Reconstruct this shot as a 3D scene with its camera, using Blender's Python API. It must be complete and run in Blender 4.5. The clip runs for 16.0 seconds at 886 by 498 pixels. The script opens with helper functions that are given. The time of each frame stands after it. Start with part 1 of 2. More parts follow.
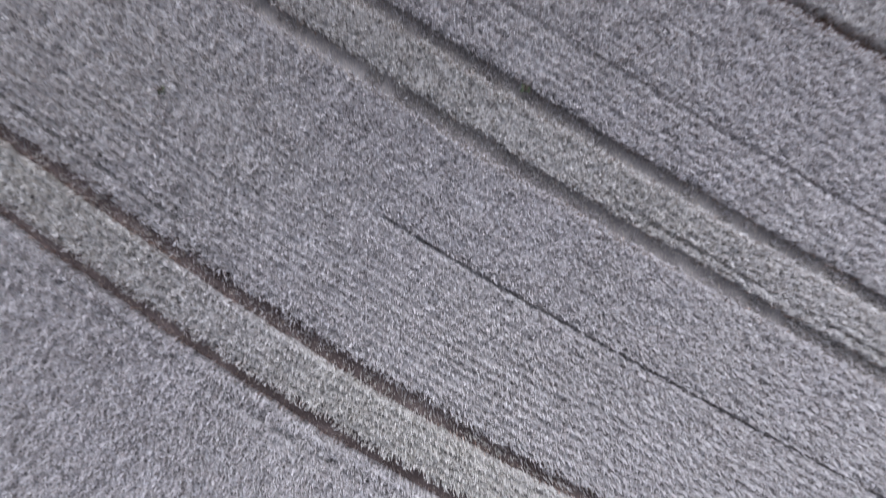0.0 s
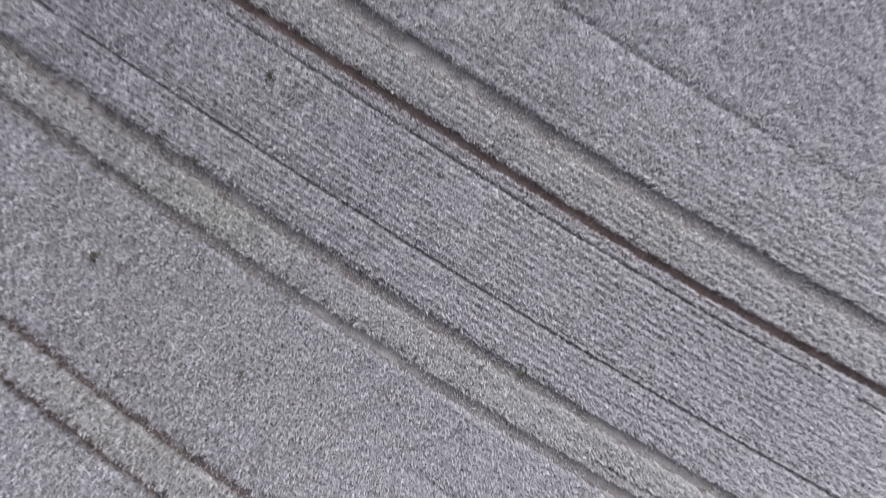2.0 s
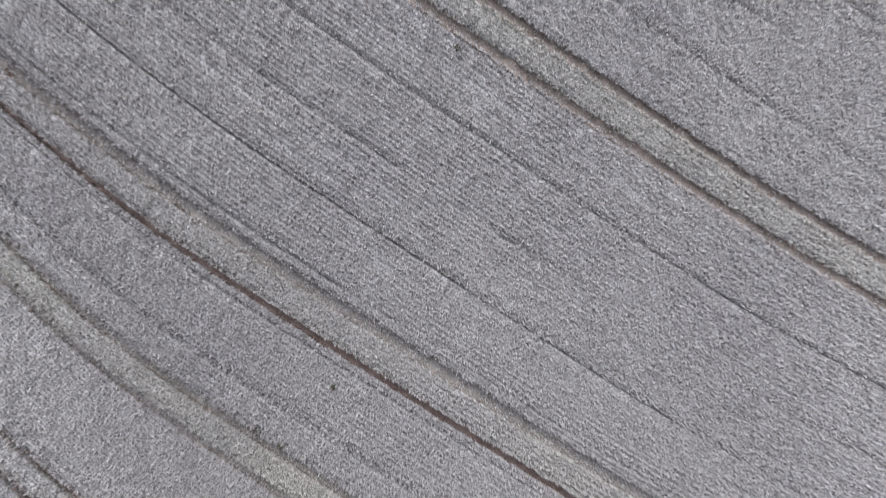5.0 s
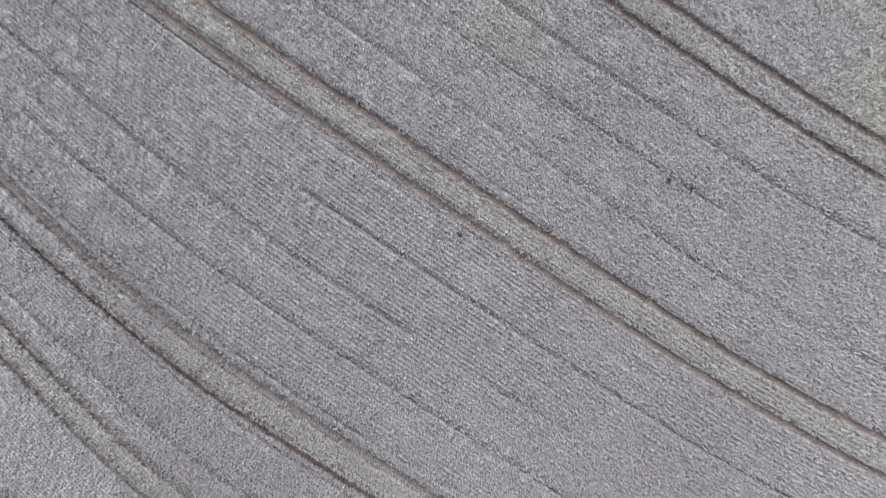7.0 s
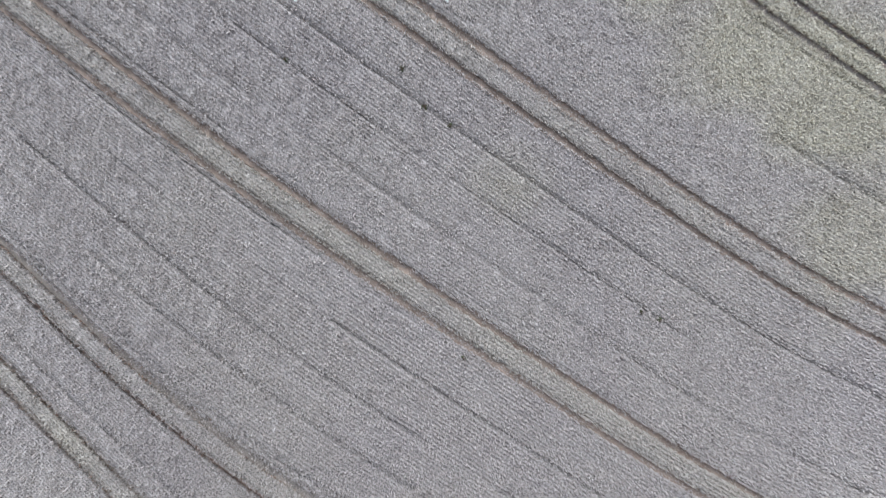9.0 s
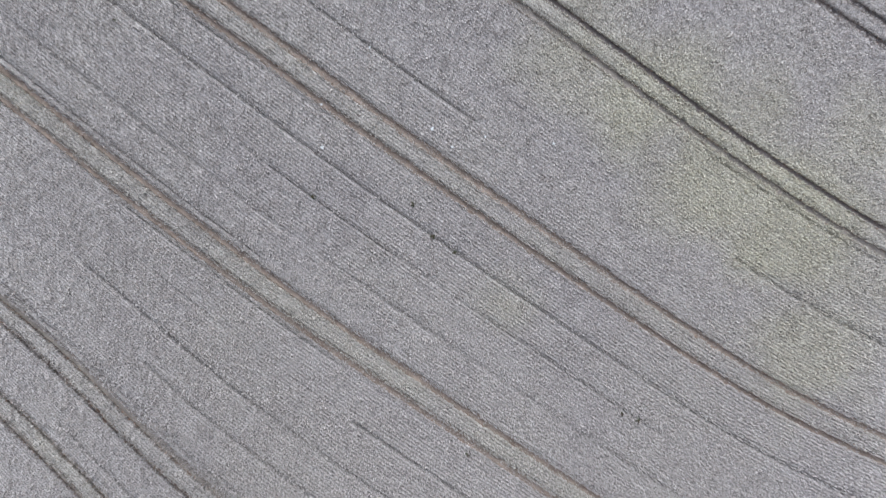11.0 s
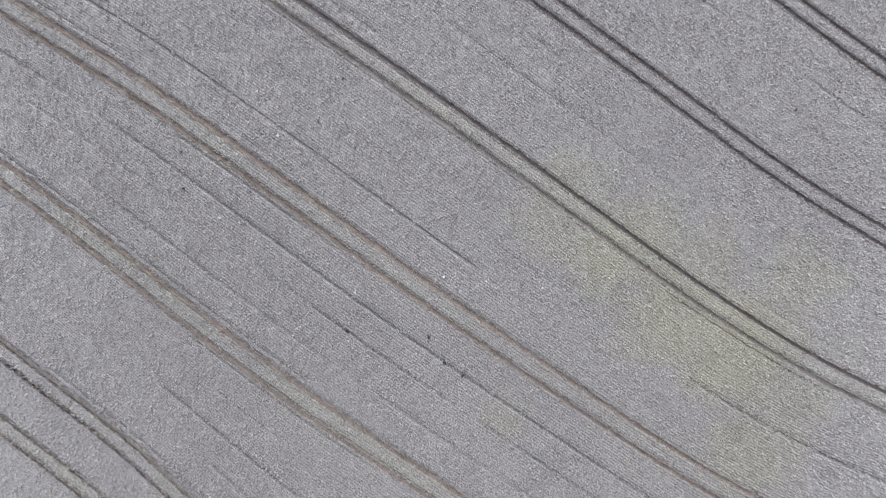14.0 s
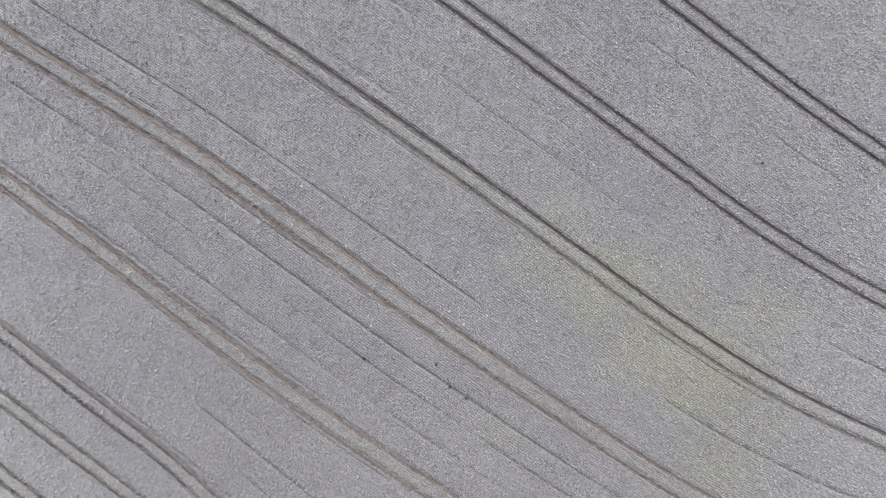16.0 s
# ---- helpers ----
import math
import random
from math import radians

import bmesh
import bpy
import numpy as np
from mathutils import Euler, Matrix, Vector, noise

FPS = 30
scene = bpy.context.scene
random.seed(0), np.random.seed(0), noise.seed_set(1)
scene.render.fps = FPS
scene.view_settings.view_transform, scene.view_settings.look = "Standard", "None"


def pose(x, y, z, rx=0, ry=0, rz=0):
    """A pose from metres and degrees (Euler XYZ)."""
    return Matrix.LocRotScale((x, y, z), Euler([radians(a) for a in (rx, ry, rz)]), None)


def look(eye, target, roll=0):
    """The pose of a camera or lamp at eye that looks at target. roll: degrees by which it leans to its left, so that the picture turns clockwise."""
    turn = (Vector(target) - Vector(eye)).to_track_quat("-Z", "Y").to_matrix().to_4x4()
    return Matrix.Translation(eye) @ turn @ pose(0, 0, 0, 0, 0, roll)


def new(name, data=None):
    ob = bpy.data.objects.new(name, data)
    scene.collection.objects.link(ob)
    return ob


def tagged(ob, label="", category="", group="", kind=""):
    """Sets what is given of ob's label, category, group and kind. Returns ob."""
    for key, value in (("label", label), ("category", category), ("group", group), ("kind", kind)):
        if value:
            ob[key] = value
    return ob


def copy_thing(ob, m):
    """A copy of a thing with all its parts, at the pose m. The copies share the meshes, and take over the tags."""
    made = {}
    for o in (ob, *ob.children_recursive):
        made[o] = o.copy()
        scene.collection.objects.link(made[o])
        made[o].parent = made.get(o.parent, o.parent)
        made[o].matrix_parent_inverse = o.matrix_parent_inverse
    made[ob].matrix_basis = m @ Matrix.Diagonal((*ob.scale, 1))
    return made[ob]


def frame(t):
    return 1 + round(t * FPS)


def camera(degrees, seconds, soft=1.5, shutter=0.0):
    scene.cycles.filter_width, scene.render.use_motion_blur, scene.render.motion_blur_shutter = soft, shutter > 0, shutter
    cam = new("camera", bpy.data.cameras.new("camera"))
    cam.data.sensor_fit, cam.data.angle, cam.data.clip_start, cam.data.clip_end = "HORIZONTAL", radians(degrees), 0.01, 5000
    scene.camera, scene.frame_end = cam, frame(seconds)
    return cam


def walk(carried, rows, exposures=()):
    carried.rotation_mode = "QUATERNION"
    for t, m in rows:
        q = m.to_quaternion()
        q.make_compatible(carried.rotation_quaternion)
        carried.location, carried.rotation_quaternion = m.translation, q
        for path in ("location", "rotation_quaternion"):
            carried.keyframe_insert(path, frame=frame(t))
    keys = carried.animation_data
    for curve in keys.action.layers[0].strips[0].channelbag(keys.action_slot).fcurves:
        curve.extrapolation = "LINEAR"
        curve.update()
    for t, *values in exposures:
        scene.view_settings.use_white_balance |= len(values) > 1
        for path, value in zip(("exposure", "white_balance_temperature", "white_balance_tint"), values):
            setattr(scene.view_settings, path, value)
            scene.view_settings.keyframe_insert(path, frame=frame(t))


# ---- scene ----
# ---- camera: a drone looking straight down, climbing and drifting forward ----
cam = camera(67.6, 16.0, soft=1.15, shutter=0.55)
PATH = [
    (0, pose(0.000, 0.000, 17.700, 0.32, -0.04, 0.00)),
    (0.5, pose(-0.192, 1.917, 18.886, 0.63, -0.18, -0.03)),
    (1, pose(-0.413, 4.091, 20.118, 0.33, -0.48, 0.08)),
    (1.5, pose(-0.310, 6.360, 21.476, 0.19, 0.18, -0.14)),
    (2, pose(-0.415, 8.490, 22.776, -0.14, 0.17, -0.20)),
    (2.5, pose(-0.545, 10.584, 24.350, 0.11, 0.11, -0.19)),
    (3, pose(-0.710, 12.560, 25.873, 0.14, 0.00, -0.14)),
    (3.5, pose(-0.811, 14.889, 27.520, -0.30, 0.01, -0.17)),
    (4, pose(-0.881, 17.079, 28.925, -0.70, 0.02, -0.17)),
    (4.5, pose(-0.977, 19.287, 30.479, -0.72, 0.01, -0.17)),
    (5, pose(-1.034, 21.559, 31.917, -1.28, 0.01, -0.14)),
    (5.2, pose(-1.049, 22.527, 32.484, -1.52, 0.03, -0.14)),
    (7.3, pose(-1.266, 30.225, 38.625, 0.73, 0.15, -0.84)),
    (7.5, pose(-1.337, 31.027, 39.323, 0.74, 0.07, -0.81)),
    (8, pose(-1.495, 33.308, 40.912, 0.16, -0.06, -0.78)),
    (8.5, pose(-1.651, 35.789, 42.613, -0.31, -0.16, -0.78)),
    (9, pose(-1.740, 38.299, 44.155, -0.99, -0.18, -0.82)),
    (9.2, pose(-1.843, 39.323, 44.836, -1.24, -0.26, -0.80)),
    (11.3, pose(-1.849, 46.133, 52.066, 1.17, 0.28, -1.18)),
    (11.5, pose(-1.784, 46.994, 52.793, 1.10, 0.38, -1.27)),
    (12, pose(-1.845, 49.229, 54.525, 0.70, 0.40, -1.31)),
    (12.5, pose(-1.969, 51.449, 56.561, 0.50, 0.32, -1.28)),
    (13, pose(-1.996, 53.613, 58.624, 0.24, 0.36, -1.40)),
    (13.5, pose(-2.142, 55.910, 60.785, -0.02, 0.31, -1.44)),
    (14, pose(-2.319, 57.946, 62.810, -0.28, 0.23, -1.48)),
    (14.5, pose(-2.518, 59.801, 64.805, -0.73, 0.15, -1.50)),
    (15, pose(-2.646, 61.312, 66.751, -1.07, 0.11, -1.52)),
    (15.5, pose(-2.743, 62.624, 68.776, -1.35, 0.11, -1.49)),
    (16, pose(-2.889, 63.750, 70.681, -1.71, 0.10, -1.51)),
]
walk(cam, PATH, exposures=[(0.0, 0.94, 5340, 15.5), (2.5, 0.97, 5410, 13.5), (5.0, 0.81, 5540, 10.5), (9.0, 0.75, 5600, 9.5), (12.5, 0.69, 5610, 9.5), (16.0, 0.64, 5610, 10)])

# ---- overcast light ----
world = bpy.data.worlds.new("overcast_sky")
scene.world = world
world.use_nodes = True
wn, wl = world.node_tree.nodes, world.node_tree.links
sky = wn.new("ShaderNodeTexSky")
sky.sky_type = "NISHITA"
sky.sun_disc = False
sky.sun_elevation, sky.sun_rotation = radians(42), radians(-3)
sky.air_density, sky.dust_density = 1.0, 2.0
cloud = wn.new("ShaderNodeHueSaturation")
cloud.inputs["Saturation"].default_value = 0.3
wl.new(sky.outputs[0], cloud.inputs["Color"])
wl.new(cloud.outputs[0], wn["Background"].inputs[0])
wn["Background"].inputs[1].default_value = 0.13
sun = new("sun", bpy.data.lights.new("sun", "SUN"))
sun.data.energy, sun.data.angle, sun.data.color = 1.7, radians(45), (1.0, 0.97, 0.93)
sun.matrix_world = look((0, 0, 60), Vector((0, 0, 60)) - Vector((math.sin(radians(-3)) * math.cos(radians(42)), math.cos(radians(-3)) * math.cos(radians(42)), math.sin(radians(42)))))


# ---- materials ----
def material(name, rough=0.9):
    mat = bpy.data.materials.new(name)
    mat.use_nodes = True
    bsdf = mat.node_tree.nodes["Principled BSDF"]
    bsdf.inputs["Roughness"].default_value = rough
    bsdf.inputs["Specular IOR Level"].default_value = 0.08
    return mat, mat.node_tree.nodes, mat.node_tree.links, bsdf


def noise_node(nodes, links, scale, detail=4.0, vector=None):
    n = nodes.new("ShaderNodeTexNoise")
    n.inputs["Scale"].default_value, n.inputs["Detail"].default_value = scale, detail
    if vector is None:
        vector = nodes.new("ShaderNodeNewGeometry").outputs["Position"]
    links.new(vector, n.inputs["Vector"])
    return n.outputs["Fac"]


def ramp(nodes, links, fac, stops):
    r = nodes.new("ShaderNodeValToRGB")
    while len(r.color_ramp.elements) < len(stops):
        r.color_ramp.elements.new(0.5)
    for el, (at, colour) in zip(r.color_ramp.elements, stops):
        el.position, el.color = at, (*colour, 1)
    links.new(fac, r.inputs[0])
    return r.outputs[0]


def mix(nodes, links, fac, a, b, how="MIX"):
    m = nodes.new("ShaderNodeMix")
    m.data_type, m.blend_type = "RGBA", how
    for socket, value in ((m.inputs[0], fac), (m.inputs[6], a), (m.inputs[7], b)):
        if isinstance(value, (int, float)):
            socket.default_value = value
        elif isinstance(value, tuple):
            socket.default_value = (*value, 1)
        else:
            links.new(value, socket)
    return m.outputs[2]


def wheat_material():
    """Ripe wheat: every ear its own shade of bleached straw, patches of the field less ripe."""
    mat, n, l, bsdf = material("ripe_wheat", 0.75)
    rand = n.new("ShaderNodeNewGeometry").outputs["Random Per Island"]
    ear = ramp(n, l, rand, ((0.0, (0.40, 0.355, 0.318)), (0.25, (0.53, 0.48, 0.437)), (0.75, (0.61, 0.56, 0.512)), (1.0, (0.66, 0.613, 0.565))))
    clump = ramp(n, l, noise_node(n, l, 7.0, 2.0), ((0.35, (0.88, 0.87, 0.87)), (0.7, (1.0, 1.0, 1.0))))
    patch = ramp(n, l, noise_node(n, l, 0.09, 4.0), ((0.35, (0.94, 0.935, 0.945)), (0.65, (1.0, 1.0, 0.985))))
    col = mix(n, l, 1.0, mix(n, l, 1.0, ear, clump, "MULTIPLY"), patch, "MULTIPLY")
    tint = n.new("ShaderNodeAttribute")
    tint.attribute_name = "unripe"
    green = mix(n, l, 1.0, col, (1.10, 1.125, 0.93), "MULTIPLY")
    col = mix(n, l, tint.outputs["Fac"], col, green)
    l.new(col, bsdf.inputs["Base Color"])
    through_leaf = n.new("ShaderNodeBsdfTranslucent")
    l.new(col, through_leaf.inputs["Color"])
    both = n.new("ShaderNodeMixShader")
    both.inputs[0].default_value = 0.25
    l.new(bsdf.outputs[0], both.inputs[1])
    l.new(through_leaf.outputs[0], both.inputs[2])
    l.new(both.outputs[0], n["Material Output"].inputs["Surface"])
    return mat


def bed_material():
    """The lower leaves and stems below the ears: bleached straw, the shade in fine chinks between the plants painted
    in.
    """
    mat, n, l, bsdf = material("wheat_stems", 0.85)
    # the noise's dark end paints shaded gaps onto the closed sheet
    straw_and_gap_shade = ramp(n, l, noise_node(n, l, 13.0, 3.0), ((0.36, (0.13, 0.112, 0.10)), (0.5, (0.35, 0.316, 0.286)), (0.66, (0.49, 0.45, 0.41))))
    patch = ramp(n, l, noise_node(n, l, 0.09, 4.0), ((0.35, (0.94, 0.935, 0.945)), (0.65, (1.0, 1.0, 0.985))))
    col = mix(n, l, 1.0, straw_and_gap_shade, patch, "MULTIPLY")
    # row relief painted into the colour: shaded gaps darker, ridges lighter
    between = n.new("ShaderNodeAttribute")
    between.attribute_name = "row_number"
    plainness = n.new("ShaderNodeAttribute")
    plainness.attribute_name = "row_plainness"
    row_shade = between.outputs["Fac"]
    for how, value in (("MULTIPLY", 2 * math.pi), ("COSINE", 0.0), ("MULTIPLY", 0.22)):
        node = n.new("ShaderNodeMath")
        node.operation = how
        l.new(row_shade, node.inputs[0])
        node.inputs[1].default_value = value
        row_shade = node.outputs[0]
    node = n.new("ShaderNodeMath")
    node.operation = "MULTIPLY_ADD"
    l.new(row_shade, node.inputs[0])
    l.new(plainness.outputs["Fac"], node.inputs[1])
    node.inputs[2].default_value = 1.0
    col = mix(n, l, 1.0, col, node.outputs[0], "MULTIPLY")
    tint = n.new("ShaderNodeAttribute")
    tint.attribute_name = "unripe"
    col = mix(n, l, tint.outputs["Fac"], col, mix(n, l, 1.0, col, (1.10, 1.125, 0.93), "MULTIPLY"))
    l.new(col, bsdf.inputs["Base Color"])
    bump = n.new("ShaderNodeBump")
    bump.inputs["Strength"].default_value, bump.inputs["Distance"].default_value = 0.8, 0.05
    l.new(noise_node(n, l, 12.0, 5.0), bump.inputs["Height"])
    l.new(bump.outputs[0], bsdf.inputs["Normal"])
    return mat


def stalk_material():
    """Dead brown leaf sheaths on the lower stalks."""
    mat, n, l, bsdf = material("brown_stalks", 0.85)
    rand = n.new("ShaderNodeNewGeometry").outputs["Random Per Island"]
    col = ramp(n, l, rand, ((0.0, (0.20, 0.138, 0.105)), (0.5, (0.34, 0.258, 0.205)), (1.0, (0.47, 0.395, 0.33))))
    patch = ramp(n, l, noise_node(n, l, 0.35, 4.0), ((0.35, (0.75, 0.75, 0.78)), (0.65, (1.15, 1.0, 0.88))))
    l.new(mix(n, l, 1.0, col, patch, "MULTIPLY"), bsdf.inputs["Base Color"])
    return mat


def soil_material(name, dark, light, straw=0.5):
    """Dry trodden soil with clods and broken straw."""
    mat, n, l, bsdf = material(name, 0.95)
    base = ramp(n, l, noise_node(n, l, 1.3, 6.0), ((0.3, dark), (0.7, light)))
    grit = ramp(n, l, noise_node(n, l, 38.0, 3.0), ((0.35, (0.7, 0.7, 0.7)), (0.65, (1.15, 1.12, 1.1))))
    col = mix(n, l, 1.0, base, grit, "MULTIPLY")
    bits = ramp(n, l, noise_node(n, l, 17.0, 5.0), ((0.60 - 0.08 * straw, (0, 0, 0)), (0.68, (1, 1, 1))))
    col = mix(n, l, bits, col, (0.44, 0.37, 0.28))
    l.new(col, bsdf.inputs["Base Color"])
    bump = n.new("ShaderNodeBump")
    bump.inputs["Strength"].default_value, bump.inputs["Distance"].default_value = 0.8, 0.03
    l.new(noise_node(n, l, 14.0, 6.0), bump.inputs["Height"])
    l.new(bump.outputs[0], bsdf.inputs["Normal"])
    return mat


def field_material():
    """Soil under the crop; far away, where no stems stand, the sheet itself has the crop's colour."""
    mat, n, l, bsdf = material("field_soil", 0.95)
    soil = ramp(n, l, noise_node(n, l, 4.0, 6.0), ((0.3, (0.075, 0.055, 0.045)), (0.7, (0.14, 0.105, 0.085))))
    crop = ramp(n, l, noise_node(n, l, 0.8, 8.0), ((0.3, (0.26, 0.23, 0.2)), (0.7, (0.40, 0.36, 0.32))))
    away = n.new("ShaderNodeVectorMath")
    away.operation = "DISTANCE"
    l.new(n.new("ShaderNodeNewGeometry").outputs["Position"], away.inputs[0])
    away.inputs[1].default_value = (0, 50, 0)
    ramp_far = n.new("ShaderNodeMapRange")
    ramp_far.inputs["From Min"].default_value, ramp_far.inputs["From Max"].default_value = 250, 300
    l.new(away.outputs["Value"], ramp_far.inputs["Value"])
    l.new(mix(n, l, ramp_far.outputs[0], soil, crop), bsdf.inputs["Base Color"])
    return mat


WHEAT = wheat_material()
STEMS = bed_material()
STALKS = stalk_material()
FIELD = field_material()
SOIL_GREY = soil_material("grey_brown_soil", (0.15, 0.128, 0.12), (0.26, 0.225, 0.208))
SOIL_DARK = soil_material("dark_brown_soil", (0.10, 0.074, 0.064), (0.19, 0.145, 0.125), 0.0)
SOIL_RED = soil_material("red_brown_soil", (0.17, 0.118, 0.098), (0.30, 0.218, 0.178), 0.2)
SOIL_TAN = soil_material("tan_soil", (0.25, 0.195, 0.155), (0.40, 0.32, 0.262), 0.6)
SOIL_OLIVE = soil_material("olive_soil", (0.21, 0.184, 0.16), (0.33, 0.293, 0.255), 0.4)

# ---- the plan of the field: u runs along the drilled rows, w numbers the rows ----
TURN = radians(-33.5)
ALONG, ACROSS = np.array([math.cos(TURN), math.sin(TURN)]), np.array([-math.sin(TURN), math.cos(TURN)])
# the drilled rows are not straight: how far they swing sideways along u, for eight of the rows
SWING_U = np.array([-88, -66, -49, -36, -24, -12, 0, 9, 20])
SWING_W = np.array([-5, 4, 11, 26, 41, 56, 70, 84])
SWING = np.array([
    (11.75, 9.60, 8.10, 5.23, 2.91, 3.08, 3.95, 4.95),
    (9.19, 7.01, 5.36, 3.48, 3.07, 3.19, 3.57, 4.06),
    (6.85, 5.53, 3.70, 1.63, 2.07, 2.48, 2.91, 3.26),
    (4.22, 2.56, 0.82, 0.67, 1.17, 1.80, 1.92, 2.44),
    (1.63, -0.13, -0.34, 0.32, 0.60, 0.98, 1.05, 1.48),
    (0.19, -0.28, -0.15, 0.08, 0.18, 0.16, 0.03, 0.42),
    (0.00, 0.00, 0.00, 0.00, 0.00, 0.00, 0.00, 0.00),
    (0.95, 0.50, 0.62, 0.53, 1.08, 0.78, 0.83, 0.07),
    (2.17, 1.32, 1.50, 2.09, 2.86, 2.53, 1.72, 0.32),
])
FINE_U = np.linspace(-320, 320, 5121)


def swing_along(column):
    ends = (column[0] + 0.10 * 232, *column, column[-1] + 0.12 * 300)
    smooth = np.interp(FINE_U, (-320, *SWING_U, 320), ends)
    bell = np.hanning(145) / np.hanning(145).sum()
    return np.convolve(np.pad(smooth, 72, "edge"), bell, "valid")


FINE_SWING = np.stack([swing_along(SWING[:, k]) for k in range(len(SWING_W))])

# wheel tracks of the tramlines: w of both wheels, their widths, then soil of both and how much has grown back in each
TRAMLINES = [
    (-5.64, -3.91, 0.36, 0.46, (SOIL_DARK, SOIL_DARK, 0.0, 0.25)),
    (2.89, 4.60, 0.48, 0.44, (SOIL_OLIVE, SOIL_OLIVE, 0.9, 0.7)),
    (10.20, 12.02, 0.36, 0.60, (SOIL_RED, SOIL_OLIVE, 0.0, 0.8)),
    (25.75, 27.58, 0.44, 0.42, (SOIL_TAN, SOIL_TAN, 0.3, 0.1)),
    (40.29, 42.11, 0.42, 0.46, (SOIL_TAN, SOIL_TAN, 0.1, 0.3)),
    (54.76, 56.47, 0.48, 0.42, (SOIL_OLIVE, SOIL_GREY, 0.4, 0.0)),
    (68.69, 70.17, 0.42, 0.42, (SOIL_GREY, SOIL_GREY, 0.1, 0.1)),
    (81.95, 83.42, 0.42, 0.40, (SOIL_GREY, SOIL_GREY, 0.0, 0.0)),
]
MAIN = list(TRAMLINES)
for k in range(9):  # the field goes on alike to both sides
    TRAMLINES += [(99.2 + 15.0 * k, 101.0 + 15.0 * k, 0.40, 0.42, (SOIL_GREY, SOIL_GREY, 0.0, 0.0)), (-21.0 - 15.0 * k, -19.2 - 15.0 * k, 0.40, 0.42, (SOIL_GREY, SOIL_GREY, 0.0, 0.0))]
TRAMLINES.sort(key=lambda t: t[0])
STEPS = np.concatenate([np.arange(-300, -112, 6.0), np.arange(-112, 66, 0.5), np.arange(66, 300, 6.0)])
WIDE_STEPS = np.arange(-300, 300, 6.0)
DRILL, DRILL_AT = 3.1, 6.41


def swing(u, w):
    col = np.clip(np.interp(w, SWING_W, np.arange(len(SWING_W))), 0, len(SWING_W) - 1.001)
    row = np.clip((u - FINE_U[0]) / (FINE_U[1] - FINE_U[0]), 0, len(FINE_U) - 1.001)
    i, j = col.astype(int), row.astype(int)
    a, b = col - i, row - j
    return (FINE_SWING[i, j] * (1 - b) + FINE_SWING[i, j + 1] * b) * (1 - a) + (FINE_SWING[i + 1, j] * (1 - b) + FINE_SWING[i + 1, j + 1] * b) * a


def to_xy(u, w):
    v = w + swing(u, w)
    return u * ALONG[0] + v * ACROSS[0], u * ALONG[1] + v * ACROSS[1]


def to_uw(x, y):
    u, v = x * ALONG[0] + y * ALONG[1], x * ACROSS[0] + y * ACROSS[1]
    w = v - swing(u, v)
    for _ in range(6):
        w = v - swing(u, w)
    return u, w


rng = np.random.default_rng(7)
LATTICE = rng.random((256, 256))


def soft_noise(x, y, size):
    """Smooth noise from 0 to 1 with lumps of that size in metres."""
    x, y = x / size + 500.0, y / size + 500.0
    i, j = np.floor(x).astype(int), np.floor(y).astype(int)
    a, b = x - i, y - j
    a, b = a * a * (3 - 2 * a), b * b * (3 - 2 * b)
    g = lambda p, q: LATTICE[p % 256, q % 256]
    return (g(i, j) * (1 - a) + g(i + 1, j) * a) * (1 - b) + (g(i, j + 1) * (1 - a) + g(i + 1, j + 1) * a) * b


def mesh_object(name, verts, faces, mat, smooth=False):
    me = bpy.data.meshes.new(name)
    me.from_pydata(verts, [], faces)
    me.materials.append(mat)
    if smooth:
        me.polygons.foreach_set("use_smooth", [True] * len(me.polygons))
    return new(name, me)


# ---- ground: one sheet to the horizon ----
def build_ground():
    cuts = np.array([-2500, -1500, -800, -400, -250, -160, *range(-120, 161, 10), 250, 400, 800, 1500, 2500], float)
    verts = [(x, y + 40, 0.0) for y in cuts for x in cuts]
    m = len(cuts)
    faces = [(r * m + c, r * m + c + 1, (r + 1) * m + c + 1, (r + 1) * m + c) for r in range(m - 1) for c in range(m - 1)]
    return tagged(mesh_object("ground", verts, faces, FIELD), "brown soil of a wide flat arable field", "ground", kind="structure")


# ---- wheel tracks ----
def build_track(w, width, mat, lift, seed):
    us = STEPS if -10 < w < 105 else WIDE_STEPS
    across = np.array([-0.5, -0.5, -0.36, -0.2, 0.0, 0.2, 0.36, 0.5, 0.5]) * width + np.array([-0.12, 0, 0, 0, 0, 0, 0, 0, 0.12])
    profile = np.array([0.006, 0.055, 0.035, 0.012, 0.02, 0.012, 0.035, 0.055, 0.006])
    U, D = np.meshgrid(us, across, indexing="ij")
    x, y = to_xy(U, w + D)
    z = profile[None, :] * (0.5 + soft_noise(U, D + seed, 0.7)) + 0.006 + lift * (np.clip((U + 42.0) / 14.0, 0.15, 1.0) if w < 20 else 1.0)
    verts = np.stack([x, y, z], -1).reshape(-1, 3)
    k = len(across)
    faces = [(r * k + c, (r + 1) * k + c, (r + 1) * k + c + 1, r * k + c + 1) for r in range(len(us) - 1) for c in range(k - 1)]
    ob = mesh_object("wheel_track", verts.tolist(), faces, mat, smooth=True)
    return tagged(ob, "bare soil wheel rut pressed through the standing wheat", "wheel track", "tramline wheel tracks", "structure")


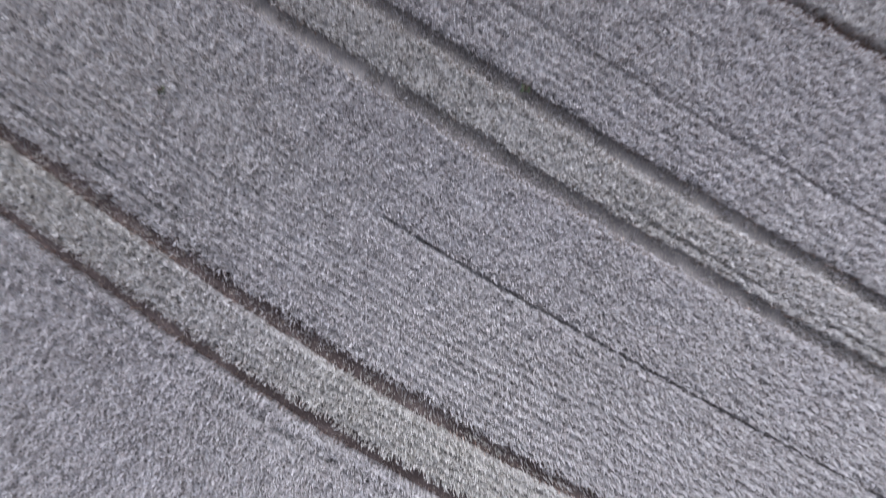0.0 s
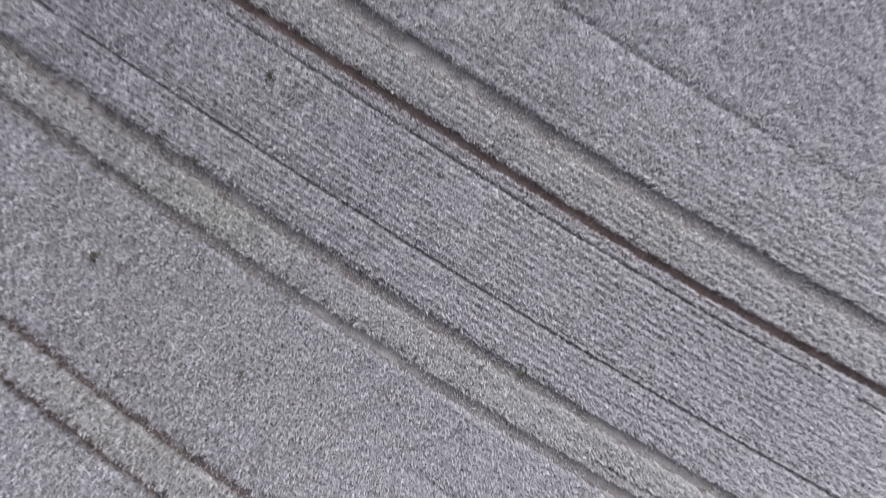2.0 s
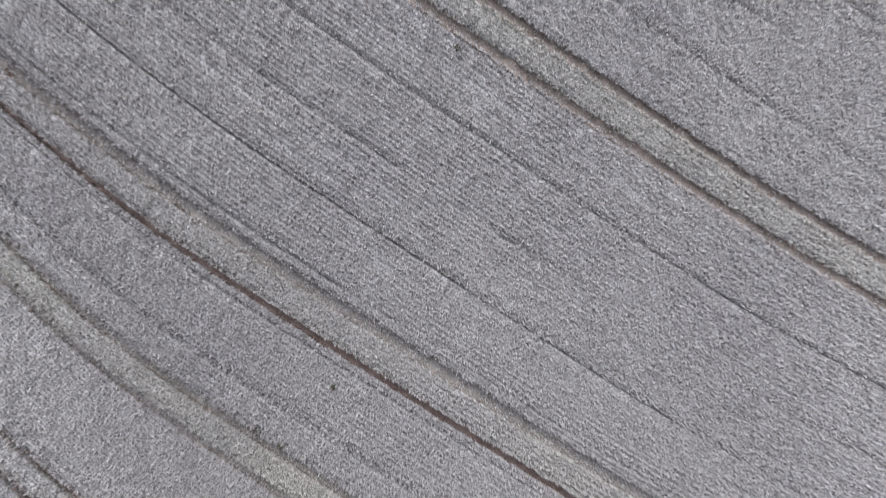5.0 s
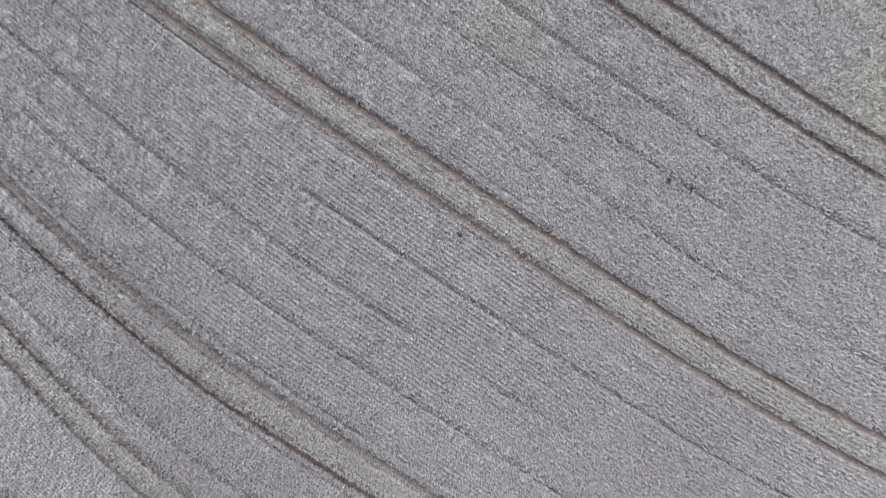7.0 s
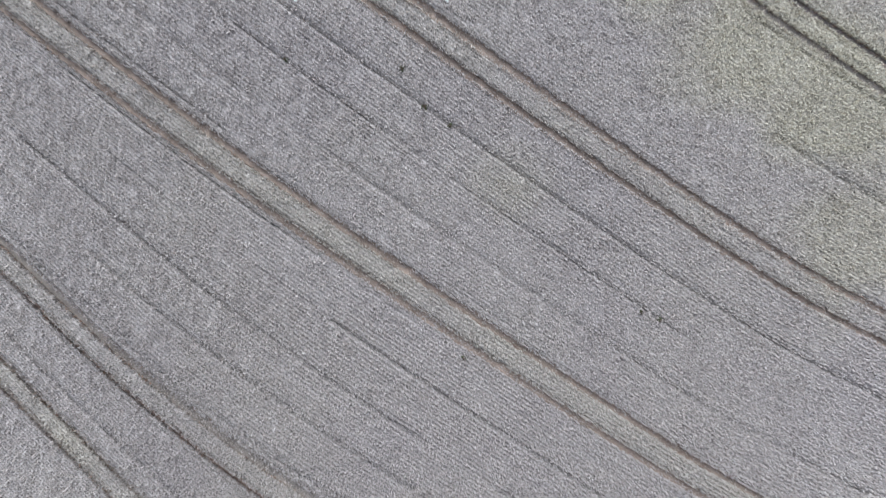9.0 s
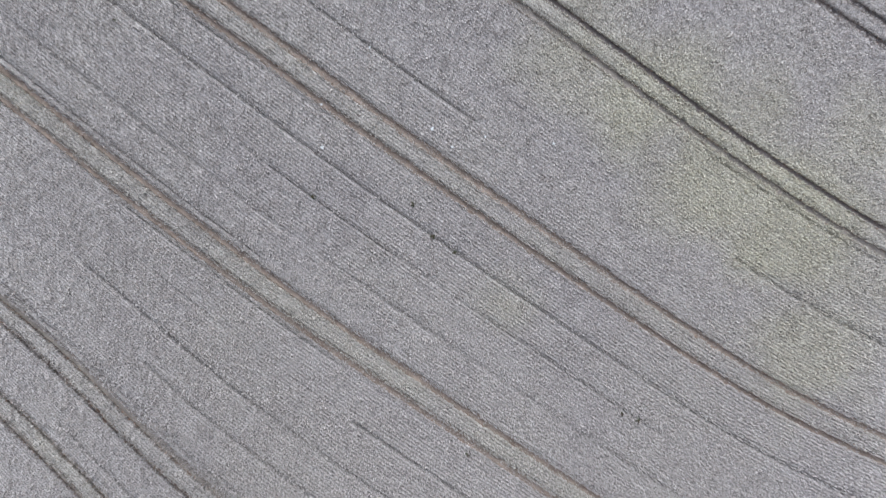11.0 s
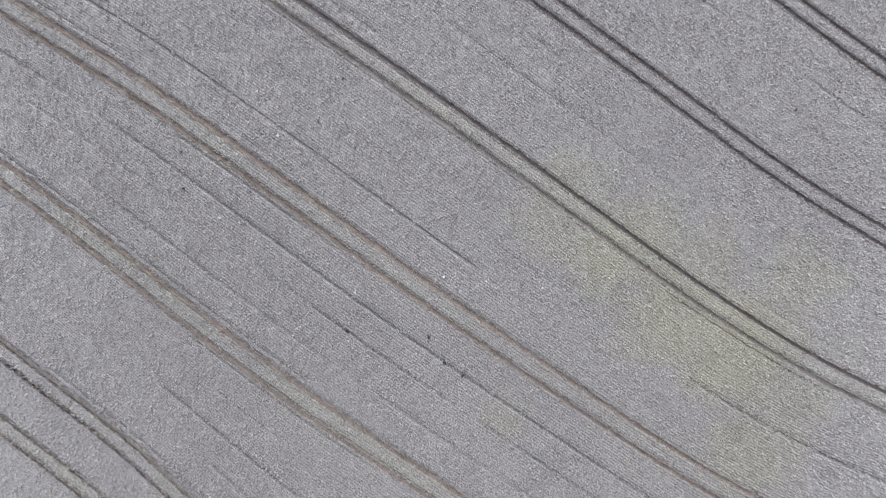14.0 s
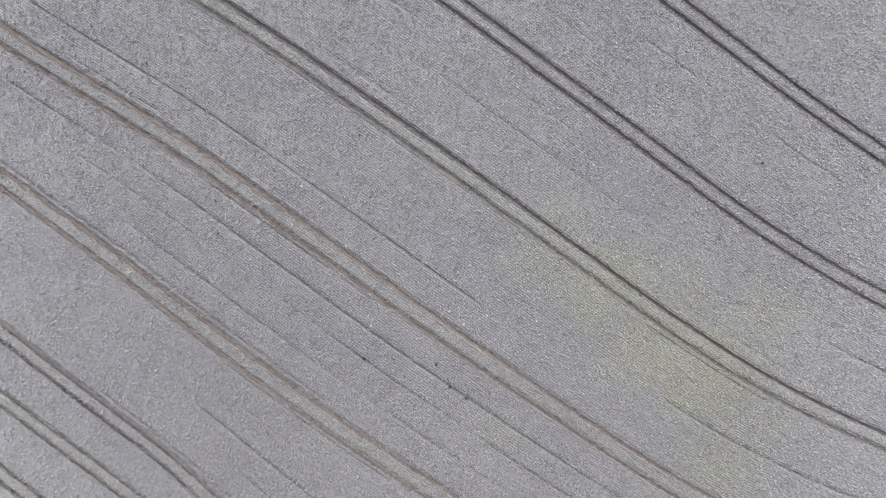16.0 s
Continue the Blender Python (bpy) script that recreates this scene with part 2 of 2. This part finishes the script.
# ---- the standing wheat ----
def detail_height(x, y):
    """How coarse the crop may be built at a place: fine where the drone starts low, coarser further up the field."""
    h = np.maximum(np.maximum(17.0, 17.0 + 0.56 * (y - 6.8)), np.abs(x) / 0.68)
    low = (h - 17.0) / 0.72 - 0.42 * h - 2.0
    return np.where(y < low, np.maximum(h, 55.0) + 0.8 * (low - y), h)


YELLOW = [(8.6, 61.5, 5, 0.5), (14.3, 56.9, 5, 0.7), (20.1, 51.3, 6, 0.7), (26.0, 46.5, 7, 0.75), (26.3, 38.8, 5, 0.6), (3.1, 41.4, 2.2, 0.35), (30.7, 53.2, 4, 0.4)]
# seams between two passes of the seed drill: w, from u, to u, how open
SEAMS = [
    (-6.35, -12, 7, 0.95), (-3.15, -26, -6, 0.75), (-0.08, -2, 60, 1.0), (3.4, 3, 20, 1.0), (6.41, -45, -20, 0.8), (6.41, -20, 60, 1.0), (9.61, -48, 60, 0.9),
    (12.78, -60, -15, 0.95), (12.78, -15, 30, 0.25), (15.89, -42, 2, 0.95), (15.89, 2, 40, 0.55), (18.97, -50, -16, 0.95), (18.97, -16, 30, 0.35), (22.23, -45, -26, 0.3), (22.23, -26, 30, 0.85),
    (25.15, -50, -20, 0.75), (28.3, -90, -38, 0.9), (28.3, -38, 10, 0.2), (30.97, -70, -8, 0.35), (30.97, -8, 30, 0.85), (34.18, -75, -42, 0.3), (34.18, -42, -5, 0.8), (36.97, -85, -58, 0.55),
    (36.97, -58, 16, 1.0), (39.7, -80, -40, 0.75), (43.1, -80, -50, 0.3), (45.78, -95, -30, 0.95), (48.5, -70, -8, 0.15), (48.5, -8, 25, 0.7), (51.6, -60, 20, 0.15), (54.05, -14, 4, 0.85),
    (58.0, -80, 10, 0.15), (62.6, -60, -22, 0.4), (62.6, -12, 15, 0.6), (66.0, -60, 10, 0.2), (74.5, -50, 5, 0.2), (78.0, -40, 5, 0.3),
]


def unripe_at(x, y, u, w):
    """The field ripens unevenly: a pale yellow patch, a greener strip between two wheel tracks."""
    out = np.zeros(x.shape)
    for px, py, r, most in YELLOW:
        d = np.hypot(x - px, y - py) / r + 0.8 * (soft_noise(x, y, 3.0) - 0.5)
        out = np.maximum(out, np.clip(1.4 - d, 0, 1) * most)
    for k, much in ((0, 0.3), (1, 0.4), (3, 0.35), (5, 0.3), (4, 0.25), (2, 0.2)):
        a, b = MAIN[k][:2]
        out = np.maximum(out, ((w > a) & (w < b)) * much * (0.25 + 0.75 * soft_noise(u, w, 4.0)))
    return out


def seam(u, w):
    """Where two passes of the seed drill meet: distance to the nearest seam, and its half width, which breaks off in places."""
    off, half = np.full(u.shape, 9.0), np.zeros(u.shape)
    for k, (at, start, stop, much) in enumerate(SEAMS):
        d = np.abs(w - at + 0.06 * (soft_noise(u, u * 0 + at * 3.0, 4.0) - 0.5))
        here = (d < 0.4) & (d < off) & (u > start) & (u < stop)
        broken = np.clip(2.0 * soft_noise(u[here], u[here] * 0 + at * 9.0, 9.0) - 1.45 + 1.75 * much + 0.8 * soft_noise(u[here], u[here] * 0 + at * 5.0, 0.8) - 0.4, 0, 1)
        off[here], half[here] = d[here], (0.046 if at < 10 else 0.036 if at < 25 else 0.027) * (0.25 + 1.2 * much) * broken
    return off, half


def row_plainness(x, y, u, w):
    """Plants stand in drilled rows, plainer in some passes of the drill than in others."""
    passes = 1.1 * soft_noise(np.round((w - DRILL_AT) / DRILL) * 5.0, u * 0.05, 1.0) + 0.06
    return np.clip(passes + 0.5 * (soft_noise(x, y, 9.0) - 0.5) + np.clip((-u - 5.0) / 60.0, 0, 0.5) + np.where((w > 12.5) & (w < 25.5), np.clip((-u - 10.0) / 20.0, 0, 0.5), 0.0) + 0.6 * unripe_at(x, y, u, w), 0.0, 0.97)


def build_bed():
    """The body of the crop under the ears, a matted sheet between each two wheel tracks, set back from the tracks, sunk along the seams."""
    edges = sorted((t[k], t[2 + k] / 2) for t in TRAMLINES for k in (0, 1))
    for (a, ha), (b, hb) in zip(edges, edges[1:]):
        lo, hi = a + ha, b - hb
        inside = -25 < a and b < 105
        us = STEPS if inside else WIDE_STEPS
        lines = [c for c in sorted({t[0] for t in SEAMS}) if inside and lo + 0.25 < c < hi - 0.25]
        ws = {lo + 0.05, hi - 0.05, lo + 0.12, hi - 0.12}
        for c in lines:
            ws |= {c - 0.10, c - 0.03, c + 0.03, c + 0.10}
        for c in np.arange(lo + 0.35, hi - 0.2, 0.38 if inside else 3.0):
            if all(abs(c - k) > 0.3 for k in lines):
                ws.add(c)
        ws = np.array(sorted(ws))
        U, W = np.meshgrid(us, ws, indexing="ij")
        ragged = 0.10 * (soft_noise(U, W * 0 + a * 5.0, 0.5) - 0.5)
        ragged = np.where(inside, ragged, 0.0)
        shift = 0.03 * (soft_noise(U, W * 0 + 3.0, 0.6) - 0.5) + np.where(np.abs(W - lo) < 0.22, ragged, np.where(np.abs(W - hi) < 0.22, -ragged, 0.0))
        z = 0.40 + 0.05 * soft_noise(U, W, 0.45) + 0.03 * soft_noise(U, W, 1.7)
        off, half = seam(U, W)
        z -= np.where(off < 0.06, np.clip(half / 0.03, 0, 1) * 0.28, 0.0)
        z[:, 0] = z[:, -1] = 0.0
        x, y = to_xy(U, W + shift)
        verts = np.stack([x, y, z], -1).reshape(-1, 3)
        k = len(ws)
        r, c = np.meshgrid(np.arange(len(us) - 1), np.arange(k - 1), indexing="ij")
        q = r * k + c
        faces = np.stack([q, q + k, q + k + 1, q + 1], -1).reshape(-1, 4)
        me = bpy.data.meshes.new("wheat_stems")
        me.from_pydata(verts, [], faces)
        u, w = to_uw(verts[:, 0], verts[:, 1])
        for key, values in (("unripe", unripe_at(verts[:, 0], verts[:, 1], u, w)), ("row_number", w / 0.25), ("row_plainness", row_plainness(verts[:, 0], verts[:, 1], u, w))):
            me.attributes.new(key, "FLOAT", "POINT").data.foreach_set("value", values.astype(np.float32))
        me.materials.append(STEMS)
        me.polygons.foreach_set("use_smooth", np.ones(len(faces), bool))
        tagged(new("wheat_stems", me), "matted straw-coloured stems and leaves under ripe wheat ears", "wheat stems", "strips of wheat between wheel tracks", "stuff")


def ears_mesh(name, x, y, top, low, s, u, w, spread=1.0, mat=None):
    """Folded upright ears on their stalks, each leaning its own way, all in one mesh."""
    n = len(x)
    # the ears nod with the wind, each a little its own way
    heading = -0.95 + 0.4 * (soft_noise(x, y, 0.25) - 0.5) + rng.normal(0, 0.6, n)
    heading = np.where(rng.random(n) < 0.5, 2 * math.pi * rng.random(n), heading)
    dx, dy = np.cos(heading), np.sin(heading)
    lean, width = spread * (0.03 + 0.07 * rng.random(n)) * s ** 0.52, (0.022 + 0.020 * rng.random(n)) * s ** 0.8
    ear = (0.10 + 0.06 * rng.random(n))
    verts = np.empty((n, 4, 3), np.float32)
    verts[:, 0] = np.stack([x - 0.3 * lean * dx, y - 0.3 * lean * dy, low], 1)
    verts[:, 1] = np.stack([x - dy * width / 2, y + dx * width / 2, top - ear], 1)
    verts[:, 2] = np.stack([x + dy * width / 2, y - dx * width / 2, top - ear], 1)
    verts[:, 3] = np.stack([x + dx * lean, y + dy * lean, top], 1)
    tri = np.array([(1, 2, 3), (0, 2, 1)])
    faces = (np.arange(n)[:, None, None] * 4 + tri[None]).reshape(-1)
    me = bpy.data.meshes.new(name)
    me.vertices.add(4 * n)
    me.vertices.foreach_set("co", verts.ravel())
    me.loops.add(len(faces))
    me.loops.foreach_set("vertex_index", faces.astype(np.int32))
    me.polygons.add(2 * n)
    me.polygons.foreach_set("loop_start", np.arange(0, 6 * n, 3, dtype=np.int32))
    me.attributes.new("unripe", "FLOAT", "POINT").data.foreach_set("value", np.repeat(unripe_at(x, y, u, w), 4).astype(np.float32))
    me.materials.append(mat or WHEAT)
    me.update()
    me.validate()
    return me


def build_wheat(per_metre=545.0):
    tile = 2.0
    gx, gy = np.meshgrid(np.arange(-110, 110, tile), np.arange(-40, 140, tile))
    gx, gy = gx.ravel(), gy.ravel()
    h = np.minimum(detail_height(gx + 1, gy + 1), 200.0)
    h = np.where((h > 82) | (gy > 96), np.maximum(h, 150.0), h)
    count = rng.poisson(per_metre * tile * tile * (17.0 / h) ** 2)
    x = np.repeat(gx, count) + rng.random(count.sum()) * tile
    y = np.repeat(gy, count) + rng.random(count.sum()) * tile
    s = np.clip(np.repeat(h, count) / 17.0, 1.0, 6.0)
    u, w = to_uw(x, y)
    plain = row_plainness(x, y, u, w)
    slip = -np.where((w > 12.5) & (w < 25.5), 0.85, 0.6) * plain * np.sin(w * 2 * math.pi / 0.25) * 0.25 / (2 * math.pi)
    x, y, w = x + slip * ACROSS[0], y + slip * ACROSS[1], w + slip
    keep = rng.random(len(x)) < np.where(s < 2.2, 0.15, 0.35) + np.where(s < 2.2, 1.35, 0.95) * np.where(s < 1.8, soft_noise(x, y, 0.10), np.where(s < 2.7, soft_noise(x, y, 0.19), soft_noise(x, y, 0.24)))
    edge = 0.10 * (soft_noise(x, y, 0.35) - 0.5)
    for a, b, wide_a, wide_b, _ in TRAMLINES:
        for c, width in ((a, wide_a), (b, wide_b)):
            rim = np.abs(w - c) - width / 2 - edge
            keep &= rim > 0.0
            s = np.where(rim < 0.3, 1.0 + 0.25 * (s - 1.0), s)
    off, half = seam(u, w)
    keep &= off > (half) * (0.2 + 1.1 * soft_noise(x, y, 0.12))
    # fainter streaks between the seams, left by the single coulters
    third = (w - DRILL_AT) / (DRILL / 3.0)
    streak = np.abs(third - np.round(third)) * DRILL / 3.0
    faint = np.clip(2.2 * soft_noise(u, np.round(third) * 7.0, 5.0) - 0.9, 0, 1) * np.where((w > 12.3) & (w < 25.5), 0.85, 0.4)
    keep &= (streak > 0.055) | (rng.random(len(x)) > faint)
    x, y, s, u, w, plain = x[keep], y[keep], s[keep], u[keep], w[keep], plain[keep]
    n = len(x)
    lump = soft_noise(x, y, 0.14)
    top = 0.60 + 0.14 * lump + 0.055 * rng.standard_normal(n).clip(-2, 2) + 0.03 * plain * np.cos(w * 2 * math.pi / 0.25)
    me = ears_mesh("wheat", x, y, top, top - 0.42, s, u, w)
    return tagged(new("wheat", me), "dense stand of ripe pale grey-beige wheat ears", "wheat", kind="stuff")


def build_edges():
    """Whole stalks along the rims of the wheel tracks, some bent into the rut."""
    us, ws = [], []
    for a, b, wide_a, wide_b, _ in [t for t in TRAMLINES if -10 < t[0] < 90]:
        for c, width in ((a, wide_a), (b, wide_b)):
            for side in (-1, 1):
                n = 9000
                us.append(rng.uniform(-105, 60, n))
                ws.append(c + side * (width / 2 + np.abs(rng.normal(0.0, 0.14, n)) - 0.03))
    u, w = np.concatenate(us), np.concatenate(ws)
    x, y = to_xy(u, w)
    h = detail_height(x, y)
    keep = (h < 85) & (rng.random(len(x)) < np.clip(40.0 / h, 0, 1)) & (soft_noise(x, y, 0.3) > 0.25)
    x, y, u, w, h = x[keep], y[keep], u[keep], w[keep], h[keep]
    top = rng.uniform(0.46, 0.72, len(x))
    me = ears_mesh("wheat_edge", x, y, top, np.full(len(x), 0.01), np.clip(h / 17.0, 1, 1.9), u, w, 1.1)
    return tagged(new("wheat_edge", me), "straggling wheat stalks along the rims of wheel ruts", "wheat", kind="stuff")


def build_stalks():
    """The bare brown lower stalks that line the walls of the wheel tracks."""
    us, ws = [], []
    for a, b, wide_a, wide_b, _ in [t for t in TRAMLINES if -10 < t[0] < 90]:
        for c, width in ((a, wide_a), (b, wide_b)):
            for side in (-1, 1):
                n = 5200
                us.append(rng.uniform(-105, 60, n))
                ws.append(c + side * (width / 2 + rng.uniform(-0.07, 0.11, n)))
    u, w = np.concatenate(us), np.concatenate(ws)
    x, y = to_xy(u, w)
    h = detail_height(x, y)
    keep = (h < 85) & (rng.random(len(x)) < np.clip(45.0 / h, 0, 1))
    x, y, u, w, h = x[keep], y[keep], u[keep], w[keep], h[keep]
    top = rng.uniform(0.12, 0.52, len(x))
    me = ears_mesh("wheat_stalks", x, y, top, np.full(len(x), 0.005), np.clip(h / 17.0, 1, 1.9), u, w, 0.5, STALKS)
    return tagged(new("wheat_stalks", me), "bare brown lower wheat stalks beside wheel ruts", "wheat stalks", kind="stuff")


def build_trodden():
    """Low bent plants that grow back in the shallower wheel tracks."""
    us, ws = [], []
    for pair in MAIN:
        for c, width, much in zip(pair[:2], pair[2:4], pair[4][2:]):
            n = int(30000 * much)
            us.append(rng.uniform(-95, 40, n))
            ws.append(c + 0.42 * width * rng.uniform(-1, 1, n))
    u, w = np.concatenate(us), np.concatenate(ws)
    x, y = to_xy(u, w)
    h = detail_height(x, y)
    keep = (h < 85) & ((w > 20) | (u > rng.uniform(-40, -26, len(x)))) & (rng.random(len(x)) < np.clip(30.0 / h, 0, 1)) & (soft_noise(x, y, 2.5) + 0.6 * soft_noise(x, y, 0.25) > 0.5)
    x, y, u, w, h = x[keep], y[keep], u[keep], w[keep], h[keep]
    top = rng.uniform(0.18, 0.42, len(x))
    me = ears_mesh("trodden_wheat", x, y, top, np.full(len(x), 0.03), np.clip(h / 17.0, 1, 1.9), u, w, 1.1)
    return tagged(new("trodden_wheat", me), "low bent straw-coloured wheat regrown in wheel ruts", "wheat", kind="stuff")


build_ground()
for pair in TRAMLINES:
    for wheel, width, soil, grown in zip(pair[:2], pair[2:4], pair[4][:2], pair[4][2:]):
        build_track(wheel, width, soil, 0.02 + 0.16 * min(grown, 0.8) + (0.13 if wheel > 20 else 0.0), wheel * 7.0)
build_bed()
build_wheat()
build_edges()
build_stalks()
build_trodden()


# ---- weeds that stand above the crop ----
def plain_material(name, dark, light, scale):
    mat, n, l, bsdf = material(name, 0.8)
    l.new(ramp(n, l, noise_node(n, l, scale, 4.0), ((0.3, dark), (0.7, light))), bsdf.inputs["Base Color"])
    return mat


DOCK_SEED = plain_material("dark_brown_seed", (0.06, 0.04, 0.032), (0.14, 0.09, 0.07), 30.0)
DOCK_LEAF = plain_material("dull_green_leaf", (0.045, 0.055, 0.03), (0.09, 0.10, 0.05), 20.0)
STALK = plain_material("dry_stalk", (0.16, 0.11, 0.07), (0.28, 0.21, 0.13), 25.0)
PETAL = plain_material("white_petal", (0.72, 0.72, 0.68), (0.86, 0.86, 0.83), 40.0)


def part(name, bm, mat, parent, label=""):
    me = bpy.data.meshes.new(name)
    bm.to_mesh(me)
    bm.free()
    me.materials.append(mat)
    ob = new(name, me)
    ob.parent = parent
    return tagged(ob, label) if label else ob


def stem_mesh(base, tip, thick):
    bm = bmesh.new()
    base, tip = Vector(base), Vector(tip)
    turn = (tip - base).to_track_quat("Z", "Y").to_matrix().to_4x4()
    bmesh.ops.create_cone(bm, cap_ends=True, segments=6, radius1=thick, radius2=thick * 0.5, depth=(tip - base).length, matrix=Matrix.Translation((base + tip) / 2) @ turn)
    return bm


def dock(rnd):
    root = new("dock_plant")
    part("stem", stem_mesh((0, 0, 0), (0.02, 0.01, 0.72), 0.012), STALK, root)
    for k in range(5):
        a = k * 1.26 + rnd.uniform(-0.3, 0.3)
        tip = (0.13 * math.cos(a), 0.13 * math.sin(a), 0.80 + rnd.uniform(-0.06, 0.06))
        bm = stem_mesh((0.01, 0.0, 0.5), tip, 0.006)
        for j in range(14):
            f = 0.35 + 0.65 * j / 13
            c = Vector((0.01, 0, 0.5)).lerp(Vector(tip), f) + Vector([rnd.uniform(-0.018, 0.018) for _ in range(3)])
            bmesh.ops.create_icosphere(bm, subdivisions=1, radius=rnd.uniform(0.012, 0.022), matrix=Matrix.Translation(c))
        part("seed_head", bm, DOCK_SEED, root, "dark rust-brown seed spike")
    for k in range(4):
        a = k * 1.57 + rnd.uniform(-0.4, 0.4)
        bm = bmesh.new()
        bmesh.ops.create_grid(bm, x_segments=6, y_segments=4, size=0.5)
        for v in bm.verts:
            f = v.co.x + 0.5
            v.co = Vector((0.02 + 0.22 * f, v.co.y * 0.16 * math.sin(math.pi * min(0.15 + 0.85 * f, 1.0)), 0.52 + 0.16 * f - 0.25 * f * f + 0.02 * abs(v.co.y)))
        bmesh.ops.rotate(bm, cent=(0, 0, 0), matrix=Matrix.Rotation(a, 3, "Z"), verts=bm.verts)
        bmesh.ops.solidify(bm, geom=bm.faces[:], thickness=0.004)
        part("leaf", bm, DOCK_LEAF, root)
    return tagged(root, "dark brown seeding dock plant standing in ripe wheat", "weed", "dock weeds in the wheat")


def umbel(rnd):
    root = new("white_flower")
    part("stem", stem_mesh((0, 0, 0), (0.01, 0.02, 0.80), 0.008), STALK, root)
    for k in range(5):
        a, r = k * 1.26, (0.0 if k == 0 else 0.065)
        c = Vector((r * math.cos(a), r * math.sin(a), 0.85 - 0.3 * r))
        bm = stem_mesh((0.01, 0.02, 0.78), c, 0.003)
        for j in range(16):
            d = Vector((rnd.gauss(0, 0.02), rnd.gauss(0, 0.02), rnd.uniform(0, 0.012)))
            bmesh.ops.create_icosphere(bm, subdivisions=1, radius=rnd.uniform(0.010, 0.016), matrix=Matrix.Translation(c + d) @ Matrix.Diagonal((1, 1, 0.5, 1)))
        part("flower_head", bm, PETAL, root, "white cluster of tiny flowers")
    return tagged(root, "small white umbel flower above pale ripe wheat", "flower", "white flowers in the wheat")


rnd = random.Random(4)
first = dock(rnd)
first.matrix_basis = pose(-12.25, 8.25, 0)
for x, y, size, turn in ((-6.31, 14.27, 0.9, 40), (-0.35, 30.32, 0.85, 80), (12.63, 32.65, 0.9, 10), (11.42, 33.17, 0.9, 200), (-2.72, 46.89, 1.0, 130), (2.15, 4.27, 0.7, 300),
                         (-10.02, 12.24, 0.8, 20), (-8.82, 11.45, 0.8, 75), (-1.05, 45.64, 0.9, 10), (-11.78, 50.12, 0.9, 99), (-4.15, 49.40, 1.0, 210), (-7.30, 4.22, 0.6, 33),
                         (-27.00, 67.41, 0.7, 61), (-26.87, 63.98, 0.7, 140), (-13.96, 69.91, 0.6, 250), (30.89, 69.85, 0.7, 15), (-11.56, 73.94, 0.7, 170), (-10.60, 67.34, 0.6, 44), (-33.72, 82.02, 0.7, 290)):
    first.scale = (size, size, 1.0)
    copy_thing(first, pose(x, y, 0, 0, 0, turn))
first.scale = (1, 1, 1)
first_flower = umbel(rnd)
first_flower.matrix_basis = pose(-7.22, 61.41, 0)
for x, y, size, turn in ((-10.91, 53.80, 1.3, 20), (6.63, 53.79, 1.1, 70), (-1.10, 53.68, 1.0, 110), (-2.56, 55.05, 1.3, 10), (-10.97, 57.12, 1.0, 5), (1.44, 54.45, 0.9, 220), (-17.73, 68.66, 1.2, 31)):
    first_flower.scale = (size,) * 3
    copy_thing(first_flower, pose(x, y, 0, 0, 0, turn))
first_flower.scale = (1, 1, 1)
